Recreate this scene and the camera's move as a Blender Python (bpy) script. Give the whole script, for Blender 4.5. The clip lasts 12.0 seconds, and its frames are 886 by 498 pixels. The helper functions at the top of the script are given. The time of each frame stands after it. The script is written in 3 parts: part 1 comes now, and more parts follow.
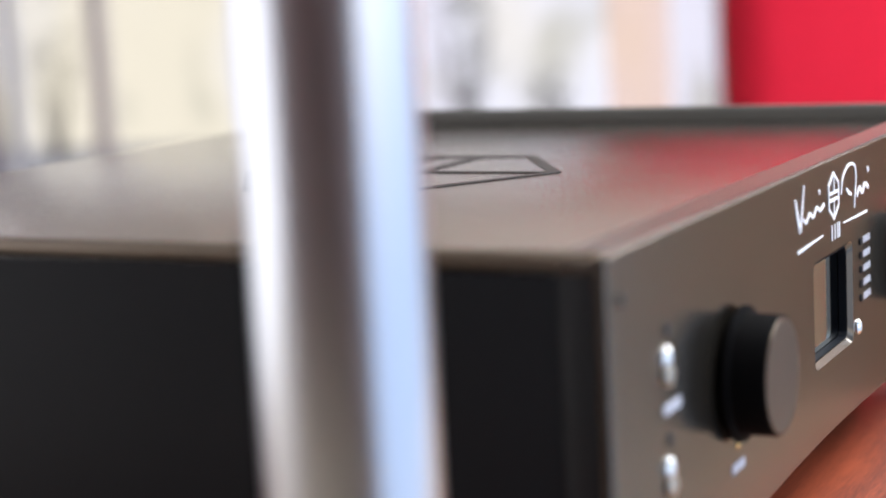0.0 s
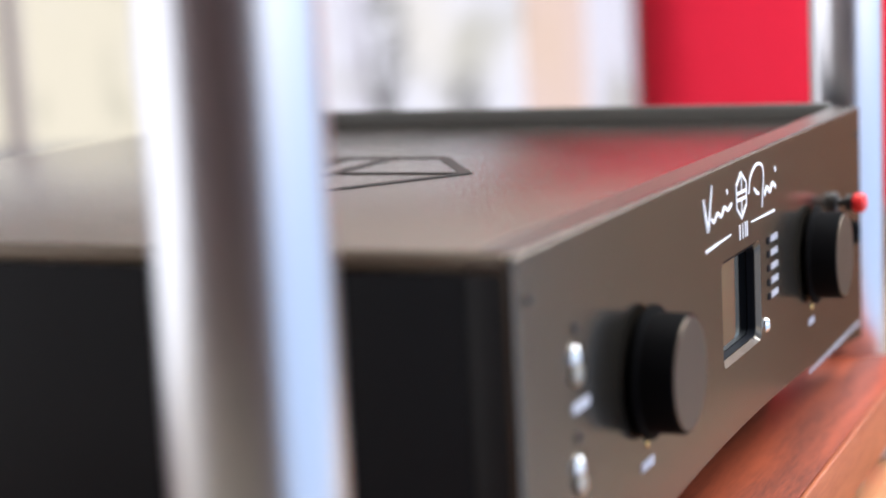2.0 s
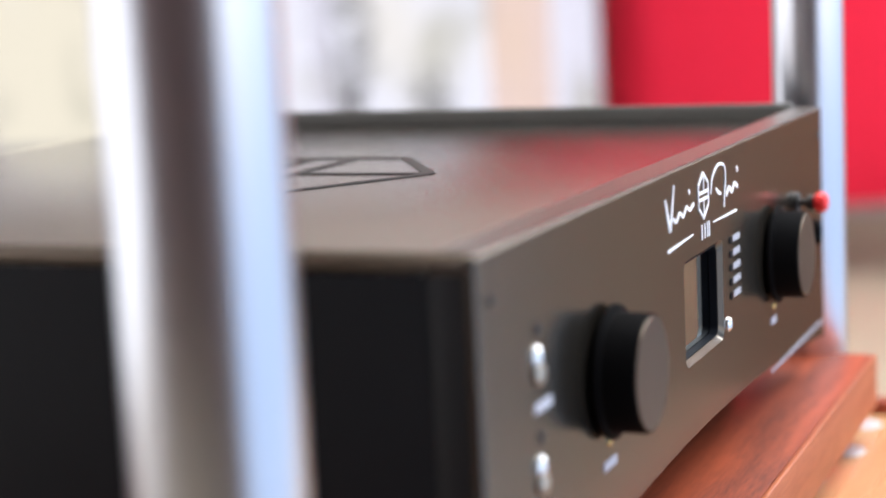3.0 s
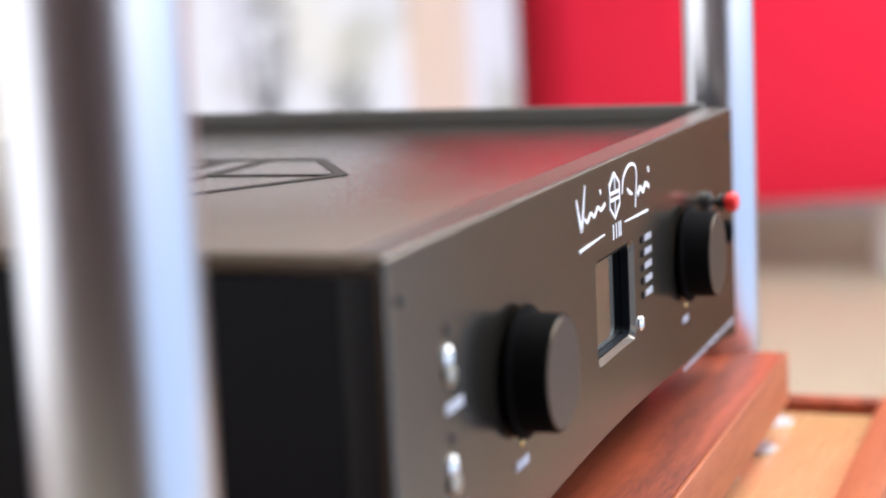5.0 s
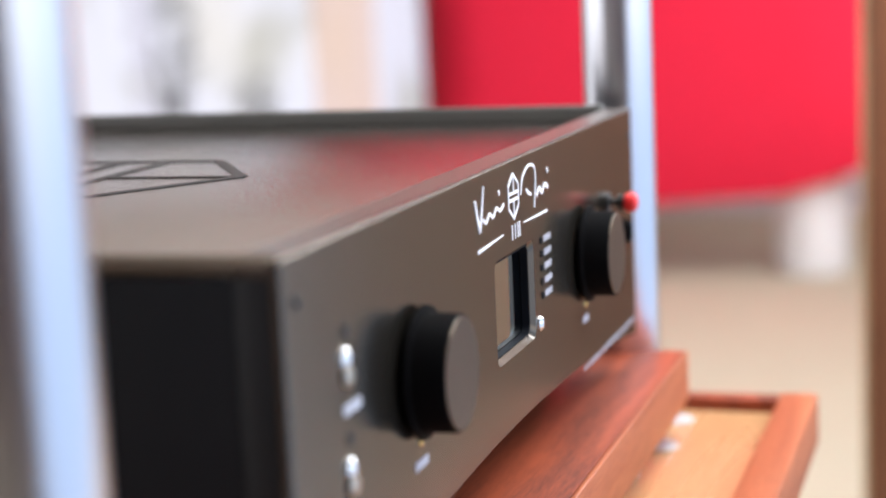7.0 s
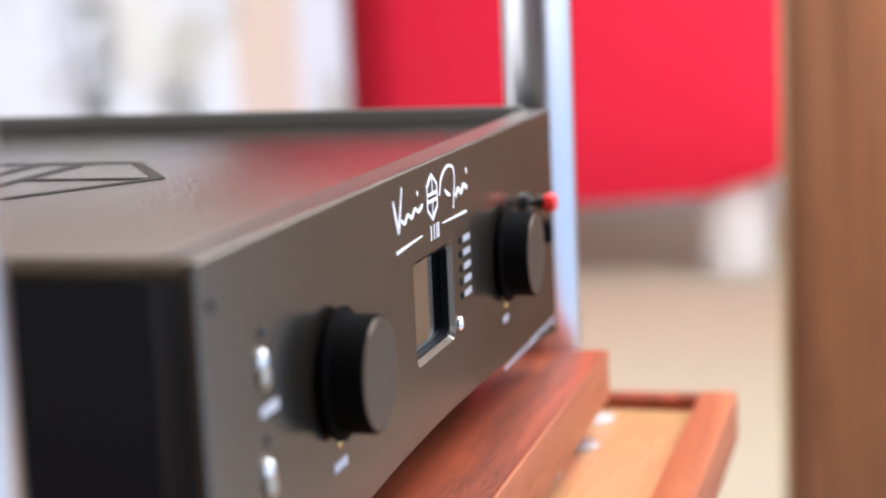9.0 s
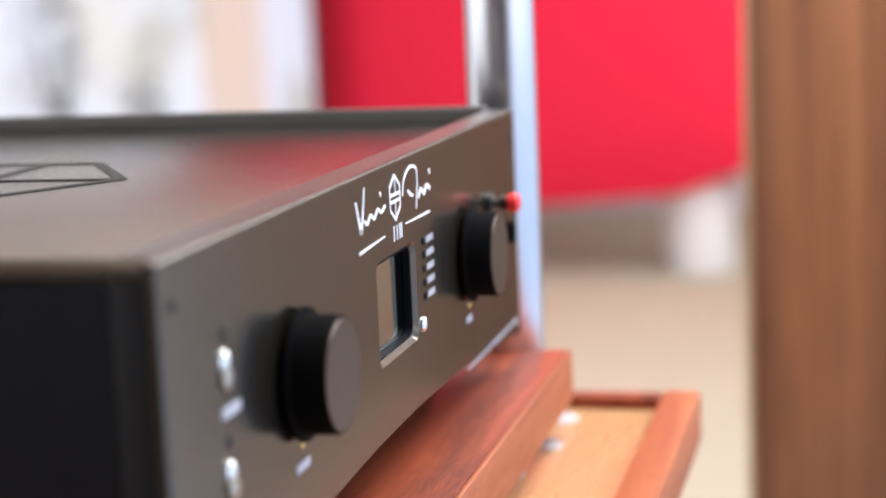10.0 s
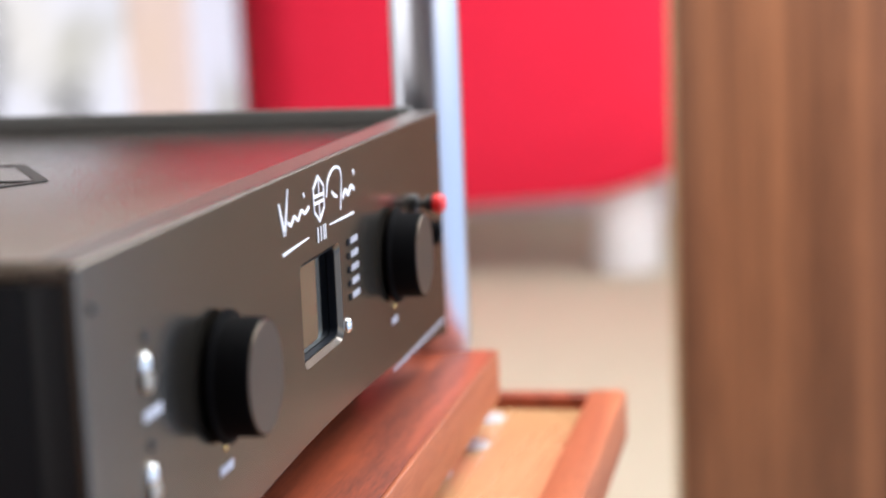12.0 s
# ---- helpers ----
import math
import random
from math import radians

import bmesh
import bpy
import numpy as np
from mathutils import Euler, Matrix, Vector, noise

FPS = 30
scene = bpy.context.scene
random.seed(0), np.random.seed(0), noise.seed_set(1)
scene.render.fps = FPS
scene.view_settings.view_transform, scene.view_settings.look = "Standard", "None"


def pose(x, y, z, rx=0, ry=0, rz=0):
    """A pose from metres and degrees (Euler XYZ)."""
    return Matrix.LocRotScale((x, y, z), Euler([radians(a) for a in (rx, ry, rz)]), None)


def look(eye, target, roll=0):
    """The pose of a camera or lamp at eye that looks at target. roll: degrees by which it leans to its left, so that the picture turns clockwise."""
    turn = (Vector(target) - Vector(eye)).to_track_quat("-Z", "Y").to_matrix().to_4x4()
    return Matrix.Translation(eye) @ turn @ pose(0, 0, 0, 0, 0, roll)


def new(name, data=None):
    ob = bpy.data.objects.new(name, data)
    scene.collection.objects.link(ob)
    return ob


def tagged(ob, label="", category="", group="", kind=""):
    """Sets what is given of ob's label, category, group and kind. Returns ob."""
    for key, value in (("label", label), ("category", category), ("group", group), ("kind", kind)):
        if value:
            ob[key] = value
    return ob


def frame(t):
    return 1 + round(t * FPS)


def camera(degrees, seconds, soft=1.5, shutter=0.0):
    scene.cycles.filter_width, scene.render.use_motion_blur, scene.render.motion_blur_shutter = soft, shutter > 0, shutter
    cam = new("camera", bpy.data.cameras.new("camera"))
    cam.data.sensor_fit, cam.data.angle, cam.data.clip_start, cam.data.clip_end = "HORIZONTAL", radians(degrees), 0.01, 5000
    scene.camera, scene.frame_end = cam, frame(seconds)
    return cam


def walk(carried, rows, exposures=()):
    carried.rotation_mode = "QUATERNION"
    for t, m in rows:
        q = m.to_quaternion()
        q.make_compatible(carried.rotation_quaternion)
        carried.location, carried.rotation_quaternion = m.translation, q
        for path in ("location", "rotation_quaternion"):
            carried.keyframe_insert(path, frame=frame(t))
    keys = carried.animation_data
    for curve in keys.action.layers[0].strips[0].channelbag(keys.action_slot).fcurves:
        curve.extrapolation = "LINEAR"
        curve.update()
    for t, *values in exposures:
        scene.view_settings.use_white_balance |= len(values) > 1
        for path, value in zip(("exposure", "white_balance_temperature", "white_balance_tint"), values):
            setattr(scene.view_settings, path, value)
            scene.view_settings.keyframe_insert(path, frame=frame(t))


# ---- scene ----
# ---- camera: a pan head that stands still and turns, the lens a little ahead of its axis ----
TOP = 0.86                      # height of the amplifier's top edge above the floor
cam = camera(28.94, 12.0, soft=1.9)
cam.data.dof.use_dof = True
cam.data.dof.focus_distance = 0.61
cam.data.dof.aperture_fstop = 6.1
PIVOT = (-0.42794, -0.16796, TOP + 0.06665)
HEAD_TILT = Matrix.Rotation(0.04877, 4, "Y") @ Matrix.Rotation(0.01841, 4, "X")
LENS = (Matrix.Translation((0.0542, -0.00975, 0.0)) @ Matrix.Rotation(0.11477, 4, "Y") @ Matrix.Rotation(0.01271, 4, "X")
        @ Matrix(((0, 0, -1, 0), (-1, 0, 0, 0), (0, 1, 0, 0), (0, 0, 0, 1))))
PAN = [(0, 27.184), (0.5, 26.483), (1, 25.802), (1.5, 25.121), (2, 24.456), (2.5, 23.888), (4.5, 21.359), (5, 20.635),
       (5.5, 20.001), (6, 19.21), (6.5, 18.348), (7, 17.543), (9, 15.042), (9.5, 14.463), (10, 13.9), (10.5, 13.248),
       (11, 12.632), (11.5, 12.134), (12, 11.561)]
walk(cam, [(t, Matrix.Translation(PIVOT) @ HEAD_TILT @ pose(0, 0, 0, 0, 0, a) @ LENS) for t, a in PAN])

# ---- world, daylight ----
scene.view_settings.exposure = 0.0
world = bpy.data.worlds.new("world")
scene.world = world
world.use_nodes = True
sky = world.node_tree.nodes.new("ShaderNodeTexSky")
sky.sky_type, sky.sun_disc = "NISHITA", False
sky.sun_elevation, sky.sun_rotation = radians(40), radians(200)
world.node_tree.links.new(sky.outputs[0], world.node_tree.nodes["Background"].inputs[0])
world.node_tree.nodes["Background"].inputs[1].default_value = 0.12


def window_light(name, m, wide, high, watts, colour):
    lamp = bpy.data.lights.new(name, "AREA")
    lamp.shape, lamp.size, lamp.size_y, lamp.energy, lamp.color = "RECTANGLE", wide, high, watts, colour
    ob = new(name, lamp)
    ob.matrix_world = m
    return ob


# the tall window in the wall towards which the amplifier faces: bright sky above, bluish shade below
window_light("window_sky_daylight", look((2.65, -0.98, 1.80), (3.0, 0, 1.1)), 5.2, 1.0, 182, (0.91, 0.95, 1.0))
window_light("window_shade_daylight", look((0.81, -0.98, 0.645), (0.81, 0, 0.645)), 2.62, 1.23, 14.2, (0.51, 0.68, 1.0))


# ---- materials ----
def nodes_of(m):
    return m.node_tree.nodes, m.node_tree.links


def material(name, colour, rough=0.5, metal=0.0, colour2=None, scale=30.0, bump=0.0, bump_scale=300.0, stretch=(1, 1, 1), spec=0.5,
             rough_var=0.0, coat=0.0):
    m = bpy.data.materials.new(name)
    m.use_nodes = True
    n, l = nodes_of(m)
    b = n["Principled BSDF"]
    b.inputs["Roughness"].default_value, b.inputs["Metallic"].default_value = rough, metal
    b.inputs["Specular IOR Level"].default_value = spec
    b.inputs["Coat Weight"].default_value = coat
    b.inputs["Base Color"].default_value = (*colour, 1)
    tc = n.new("ShaderNodeTexCoord")
    mp = n.new("ShaderNodeMapping")
    mp.inputs["Scale"].default_value = stretch
    l.new(tc.outputs["Object"], mp.inputs[0])
    if colour2:
        a, c, mix = n.new("ShaderNodeTexNoise"), n.new("ShaderNodeTexNoise"), n.new("ShaderNodeMix")
        a.inputs["Scale"].default_value, a.inputs["Detail"].default_value = scale, 6
        c.inputs["Scale"].default_value, c.inputs["Detail"].default_value = scale * 7, 3
        l.new(mp.outputs[0], a.inputs[0]), l.new(mp.outputs[0], c.inputs[0])
        add = n.new("ShaderNodeMath")
        add.operation = "MULTIPLY_ADD"
        add.inputs[1].default_value = 0.35
        l.new(c.outputs[0], add.inputs[0]), l.new(a.outputs[0], add.inputs[2])
        ramp = n.new("ShaderNodeMapRange")
        ramp.inputs[1].default_value, ramp.inputs[2].default_value = 0.25, 1.1
        l.new(add.outputs[0], ramp.inputs[0])
        mix.data_type = "RGBA"
        mix.inputs[6].default_value, mix.inputs[7].default_value = (*colour, 1), (*colour2, 1)
        l.new(ramp.outputs[0], mix.inputs[0]), l.new(mix.outputs[2], b.inputs["Base Color"])
        if rough_var:
            rr = n.new("ShaderNodeMapRange")
            rr.inputs[3].default_value, rr.inputs[4].default_value = rough - rough_var, rough + rough_var
            l.new(ramp.outputs[0], rr.inputs[0]), l.new(rr.outputs[0], b.inputs["Roughness"])
    if bump:
        a, bp = n.new("ShaderNodeTexNoise"), n.new("ShaderNodeBump")
        a.inputs["Scale"].default_value, a.inputs["Detail"].default_value = bump_scale, 4
        bp.inputs["Strength"].default_value, bp.inputs["Distance"].default_value = bump, 0.001
        l.new(mp.outputs[0], a.inputs[0]), l.new(a.outputs[0], bp.inputs["Height"]), l.new(bp.outputs[0], b.inputs["Normal"])
    return m


def wood(name, dark, light, along="X", rough=0.35, scale=1.0, coat=0.0, stretch=0.09):
    """Long fibres with slow bands across them."""
    m = bpy.data.materials.new(name)
    m.use_nodes = True
    n, l = nodes_of(m)
    b = n["Principled BSDF"]
    b.inputs["Coat Weight"].default_value, b.inputs["Coat Roughness"].default_value = coat, 0.25
    b.inputs["Specular IOR Level"].default_value = 0.3
    tc, mp = n.new("ShaderNodeTexCoord"), n.new("ShaderNodeMapping")
    mp.inputs["Scale"].default_value = [stretch if a == along else 1.0 for a in "XYZ"]
    l.new(tc.outputs["Object"], mp.inputs[0])
    band, grain = n.new("ShaderNodeTexNoise"), n.new("ShaderNodeTexNoise")
    band.inputs["Scale"].default_value, band.inputs["Detail"].default_value, band.inputs["Distortion"].default_value = 26 * scale, 5, 0.6
    grain.inputs["Scale"].default_value, grain.inputs["Detail"].default_value = 420 * scale, 3
    l.new(mp.outputs[0], band.inputs[0]), l.new(mp.outputs[0], grain.inputs[0])
    add = n.new("ShaderNodeMath")
    add.operation = "MULTIPLY_ADD"
    add.inputs[1].default_value = 0.55
    l.new(grain.outputs[0], add.inputs[0]), l.new(band.outputs[0], add.inputs[2])
    ramp = n.new("ShaderNodeValToRGB")
    ramp.color_ramp.elements[0].position, ramp.color_ramp.elements[0].color = 0.52, (*dark, 1)
    ramp.color_ramp.elements[1].position, ramp.color_ramp.elements[1].color = 1.0, (*light, 1)
    l.new(add.outputs[0], ramp.inputs[0]), l.new(ramp.outputs[0], b.inputs["Base Color"])
    rr = n.new("ShaderNodeMapRange")
    rr.inputs[3].default_value, rr.inputs[4].default_value = rough + 0.1, rough - 0.05
    l.new(band.outputs[0], rr.inputs[0]), l.new(rr.outputs[0], b.inputs["Roughness"])
    bp = n.new("ShaderNodeBump")
    bp.inputs["Strength"].default_value, bp.inputs["Distance"].default_value = 0.12, 0.001
    l.new(grain.outputs[0], bp.inputs["Height"]), l.new(bp.outputs[0], b.inputs["Normal"])
    return m


def glowing_view(name, shade, cream, white, strength, scale):
    """An emissive backdrop for the garden beyond the glass: foliage in shade and sun, sky above, all painted in its
    colours.
    """
    m = bpy.data.materials.new(name)
    m.use_nodes = True
    n, l = nodes_of(m)
    n.remove(n["Principled BSDF"])
    e, tc, mp, fine, broad = (n.new("ShaderNode" + k) for k in ("Emission", "TexCoord", "Mapping", "TexNoise", "TexNoise"))
    mp.inputs["Scale"].default_value = (1, 1, 0.5)
    fine.inputs["Scale"].default_value, fine.inputs["Detail"].default_value = scale, 4
    broad.inputs["Scale"].default_value, broad.inputs["Detail"].default_value = scale * 0.4, 2
    l.new(tc.outputs["Object"], mp.inputs[0]), l.new(mp.outputs[0], fine.inputs[0]), l.new(mp.outputs[0], broad.inputs[0])
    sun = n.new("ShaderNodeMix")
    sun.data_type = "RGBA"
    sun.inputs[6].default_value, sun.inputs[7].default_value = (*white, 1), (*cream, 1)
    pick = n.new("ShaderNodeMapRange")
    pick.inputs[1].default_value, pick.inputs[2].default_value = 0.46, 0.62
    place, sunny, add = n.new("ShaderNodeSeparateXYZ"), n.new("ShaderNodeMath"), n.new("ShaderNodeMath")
    sunny.operation, add.operation = "MULTIPLY_ADD", "ADD"        # sunlight on the garden's northern end, put in as cream
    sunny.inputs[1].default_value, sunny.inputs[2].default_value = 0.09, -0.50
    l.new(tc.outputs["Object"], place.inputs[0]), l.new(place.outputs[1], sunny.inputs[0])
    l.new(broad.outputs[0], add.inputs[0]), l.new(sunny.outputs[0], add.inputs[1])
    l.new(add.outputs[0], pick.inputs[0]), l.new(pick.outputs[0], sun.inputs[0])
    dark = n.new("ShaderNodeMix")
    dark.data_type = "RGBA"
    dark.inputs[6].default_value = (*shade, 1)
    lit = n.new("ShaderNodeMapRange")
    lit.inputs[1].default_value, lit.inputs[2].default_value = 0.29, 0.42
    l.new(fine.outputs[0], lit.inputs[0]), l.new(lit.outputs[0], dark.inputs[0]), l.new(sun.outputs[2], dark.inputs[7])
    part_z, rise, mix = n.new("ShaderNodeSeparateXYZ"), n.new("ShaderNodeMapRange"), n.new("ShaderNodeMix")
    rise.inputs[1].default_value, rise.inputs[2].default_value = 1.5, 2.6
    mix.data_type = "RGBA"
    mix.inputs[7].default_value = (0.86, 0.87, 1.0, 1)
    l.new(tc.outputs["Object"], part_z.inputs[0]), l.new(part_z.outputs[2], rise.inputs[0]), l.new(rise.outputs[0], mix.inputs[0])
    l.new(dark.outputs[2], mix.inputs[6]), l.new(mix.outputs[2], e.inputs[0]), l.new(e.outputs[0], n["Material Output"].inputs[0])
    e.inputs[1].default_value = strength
    return m


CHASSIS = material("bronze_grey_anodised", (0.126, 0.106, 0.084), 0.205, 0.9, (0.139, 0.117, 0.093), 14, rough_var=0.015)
# the panel's metal again, paled so the colour carries its grazing sheen
TOP_PLATE = material("textured_top_with_sheen", (0.46, 0.42, 0.385), 0.15, 0.95, (0.50, 0.455, 0.41), 22, 0.42, 520, rough_var=0.02)
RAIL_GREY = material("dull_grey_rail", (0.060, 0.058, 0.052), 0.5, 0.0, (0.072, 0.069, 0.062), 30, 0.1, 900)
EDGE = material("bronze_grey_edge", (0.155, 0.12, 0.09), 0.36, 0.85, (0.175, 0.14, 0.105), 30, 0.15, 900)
SIDE = material("black_side_metal", (0.0075, 0.0075, 0.0082), 0.6, 0.0, (0.0105, 0.0105, 0.0112), 20, 0.15, 900, spec=0.2)
# panel metal paled to carry the light on its upper face
PANEL_TOP = material("bronze_edge_with_sheen", (0.27, 0.235, 0.205), 0.32, 0.9, (0.30, 0.26, 0.225), 30, 0.2, 900)
# near-black brown in place of bronze: shade on the panel's end
PANEL_END = material("shaded_panel_end", (0.010, 0.0092, 0.0088), 0.55, 0.0, (0.0135, 0.0122, 0.0118), 30, 0.12, 900, spec=0.22)
BLACK = material("black_knob", (0.004, 0.004, 0.0045), 0.55, 0.0, (0.006, 0.0055, 0.0055), 60, 0.05, 900, spec=0.012)
KNOB_FACE = material("knob_face_metal", (0.092, 0.069, 0.050), 0.34, 0.85, (0.110, 0.083, 0.061), 40, 0.08, 1500)
RECESS = material("black_gloss_recess", (0.005, 0.006, 0.009), 0.55, spec=0.08)
DARK_GLASS = material("mirror_display_glass", (0.52, 0.56, 0.56), 0.05, 1.0)
WHITE_INK = material("white_ink", (0.84, 0.84, 0.88), 0.5)
GROOVE = material("engraved_dark", (0.032, 0.027, 0.024), 0.45, 0.4, (0.026, 0.023, 0.021), 60)
SCREW = material("dark_screw_steel", (0.04, 0.037, 0.035), 0.4, 0.5)
CHROME = material("polished_chrome", (0.85, 0.84, 0.82), 0.10, 1.0)
GOLD = material("brass_bead", (0.75, 0.5, 0.2), 0.2, 1.0)
PALE_BRASS = material("pale_brass", (0.52, 0.46, 0.38), 0.35, 1.0)
GREY_INK = material("pale_grey_ink", (0.52, 0.53, 0.60), 0.5)
RED_PLASTIC = material("red_plastic", (0.80, 0.03, 0.03), 0.3)
POST = material("satin_aluminium", (0.71, 0.715, 0.75), 0.285, 1.0, (0.725, 0.73, 0.765), 30, 0.0, 900, stretch=(1, 1, 0.05), rough_var=0.02)
CHERRY = wood("cherry_veneer", (0.10, 0.017, 0.0065), (0.37, 0.070, 0.025), "X", 0.46, 3.0, coat=0.0)
# the same cherry, paler so its colour holds the window's light
CHERRY_LIT = wood("cherry_lit_edge", (0.27, 0.064, 0.024), (0.50, 0.155, 0.064), "X", 0.42, 2.2)
MAPLE = wood("pale_maple", (0.43, 0.21, 0.085), (0.58, 0.32, 0.15), "X", 0.26, 0.8, coat=0.3)
WALNUT = wood("walnut_veneer", (0.052, 0.018, 0.0085), (0.275, 0.108, 0.049), "Z", 0.36, 1.3, stretch=0.022)
RED_FABRIC = material("red_upholstery", (0.77, 0.021, 0.056), 0.85, 0.0, (0.81, 0.026, 0.066), 9, 0.3, 500, spec=0.1)
CARPET = material("beige_carpet", (0.50, 0.43, 0.315), 0.95, 0.0, (0.57, 0.50, 0.375), 9, 0.5, 260)
WALL_PAINT = material("lavender_white_paint", (0.70, 0.68, 0.74), 0.8, 0.0, (0.74, 0.72, 0.77), 3, 0.1, 200)
WARM_PAINT = material("dark_taupe_paint", (0.145, 0.094, 0.088), 0.85, 0.0, (0.16, 0.105, 0.098), 3, 0.1, 200)
BEIGE_PAINT = material("beige_paint", (0.56, 0.48, 0.375), 0.85, 0.0, (0.60, 0.52, 0.41), 3, 0.1, 200)
CEILING_PAINT = material("ceiling_white", (0.78, 0.77, 0.75), 0.85, 0.0, (0.8, 0.79, 0.77), 3)
FRAME_WHITE = material("white_gloss_frame", (0.78, 0.77, 0.80), 0.35, 0.0, (0.8, 0.79, 0.82), 6)
FRAME_GREY = material("grey_brown_frame", (0.56, 0.48, 0.42), 0.45, 0.0, (0.60, 0.52, 0.46), 6)


def cloth(name, colour, share, open_weave):
    """Thin cloth that lets light through."""
    m = material(name, colour, 0.85, 0.0, tuple(0.9 * c for c in colour), 8, 0.3, 300)
    n, l = nodes_of(m)
    t, mix = n.new("ShaderNodeBsdfTranslucent"), n.new("ShaderNodeMixShader")
    t.inputs[0].default_value = (*colour, 1)
    mix.inputs[0].default_value = share
    l.new(n["Principled BSDF"].outputs[0], mix.inputs[1]), l.new(t.outputs[0], mix.inputs[2])
    gap, weave = n.new("ShaderNodeBsdfTransparent"), n.new("ShaderNodeMixShader")
    gap.inputs[0].default_value = (*colour, 1)
    weave.inputs[0].default_value = open_weave
    l.new(mix.outputs[0], weave.inputs[1]), l.new(gap.outputs[0], weave.inputs[2])
    l.new(weave.outputs[0], n["Material Output"].inputs[0])
    return m


PEACH = cloth("peach_curtain_cloth", (0.98, 0.775, 0.66), 0.9, 0.90)
SHEER = cloth("sheer_white_cloth", (0.98, 0.965, 1.0), 0.9, 0.88)
BROWN_TRIM = material("dark_brown_trim", (0.10, 0.05, 0.03), 0.5, 0.0, (0.13, 0.07, 0.04), 20)
PLUM = material("plum_curtain_cloth", (0.26, 0.18, 0.31), 0.85, 0.0, (0.3, 0.21, 0.36), 8, 0.3, 300)
BIN_WHITE = material("white_enamel", (0.80, 0.78, 0.79), 0.4, 0.0, (0.83, 0.81, 0.82), 8)
DISC = material("brushed_steel_disc", (0.44, 0.44, 0.46), 0.5, 0.5, (0.62, 0.62, 0.63), 60)
GARDEN_GLOW = glowing_view("glowing_garden", (0.40, 0.39, 0.33), (0.69, 0.64, 0.535), (0.68, 0.68, 0.77), 1.8, 1.7)
NORTH_GARDEN_GLOW = glowing_view("glowing_north_garden", (0.5, 0.5, 0.45), (0.72, 0.71, 0.69), (0.70, 0.71, 0.76), 2.6, 2.1)
LEAF = material("pale_olive_leaves", (0.10, 0.11, 0.06), 0.6, 0.0, (0.16, 0.16, 0.09), 20)
BARK = material("grey_bark", (0.16, 0.13, 0.10), 0.9, 0.0, (0.22, 0.18, 0.14), 30, 0.4, 120)
GRAVEL = material("pale_gravel", (0.58, 0.57, 0.58), 0.9, 0.0, (0.68, 0.67, 0.68), 12, 0.5, 90)
GLASS = bpy.data.materials.new("window_glass")
GLASS.use_nodes = True
GLASS.node_tree.nodes["Principled BSDF"].inputs["Transmission Weight"].default_value = 1.0
GLASS.node_tree.nodes["Principled BSDF"].inputs["Roughness"].default_value = 0.0
GLASS.node_tree.nodes["Principled BSDF"].inputs["IOR"].default_value = 1.45


# ---- mesh helpers ----
def thing(name, place, label, category, group="", kind=""):
    ob = new(name)
    ob.location = place
    ob.empty_display_size = 0.05
    return tagged(ob, label, category, group, kind)


def mesh_of(name, bm, mat, smooth=True):
    bmesh.ops.recalc_face_normals(bm, faces=bm.faces)
    me = bpy.data.meshes.new(name)
    bm.to_mesh(me)
    bm.free()
    me.materials.append(mat)
    if smooth:
        me.polygons.foreach_set("use_smooth", [True] * len(me.polygons))
        me.set_sharp_from_angle(angle=radians(38))
    return me


def part(name, bm, mat, parent, label="", smooth=True):
    ob = new(name, mesh_of(name, bm, mat, smooth))
    ob.parent = parent
    return tagged(ob, label)


def solid(name, bm, mat, label, category, kind="", group=""):
    return tagged(new(name, mesh_of(name, bm, mat)), label, category, group, kind)


def box(lo, hi, bevel=0.0, segments=2, bm=None):
    fresh = bmesh.new()
    r = bmesh.ops.create_cube(fresh, size=1)
    size, mid = [b - a for a, b in zip(lo, hi)], [(a + b) / 2 for a, b in zip(lo, hi)]
    bmesh.ops.transform(fresh, matrix=Matrix.Translation(mid) @ Matrix.Diagonal((*size, 1)), verts=r["verts"])
    if bevel:
        bmesh.ops.bevel(fresh, geom=fresh.edges[:], offset=bevel, segments=segments, profile=0.5, affect="EDGES")
    if bm is None:
        return fresh
    join(bm, fresh)
    return bm


def join(bm, other, m=None):
    me = bpy.data.meshes.new("tmp")
    other.to_mesh(me)
    other.free()
    if m is not None:
        me.transform(m)
    bm.from_mesh(me)
    bpy.data.meshes.remove(me)
    return bm


def lathe(profile, steps=64, m=None):
    """Turns a line of (radius, height) round z."""
    bm = bmesh.new()
    rings = []
    for r, z in profile:
        if r <= 0:
            rings.append([bm.verts.new((0, 0, z))])
        else:
            rings.append([bm.verts.new((r * math.cos(2 * math.pi * i / steps), r * math.sin(2 * math.pi * i / steps), z)) for i in range(steps)])
    for a, b in zip(rings, rings[1:]):
        for i in range(steps):
            j = (i + 1) % steps
            q = [a[i % len(a)], a[j % len(a)], b[j % len(b)], b[i % len(b)]]
            q = list(dict.fromkeys(q))
            if len(q) > 2:
                bm.faces.new(q)
    if m is not None:
        bm.transform(m)
    return bm


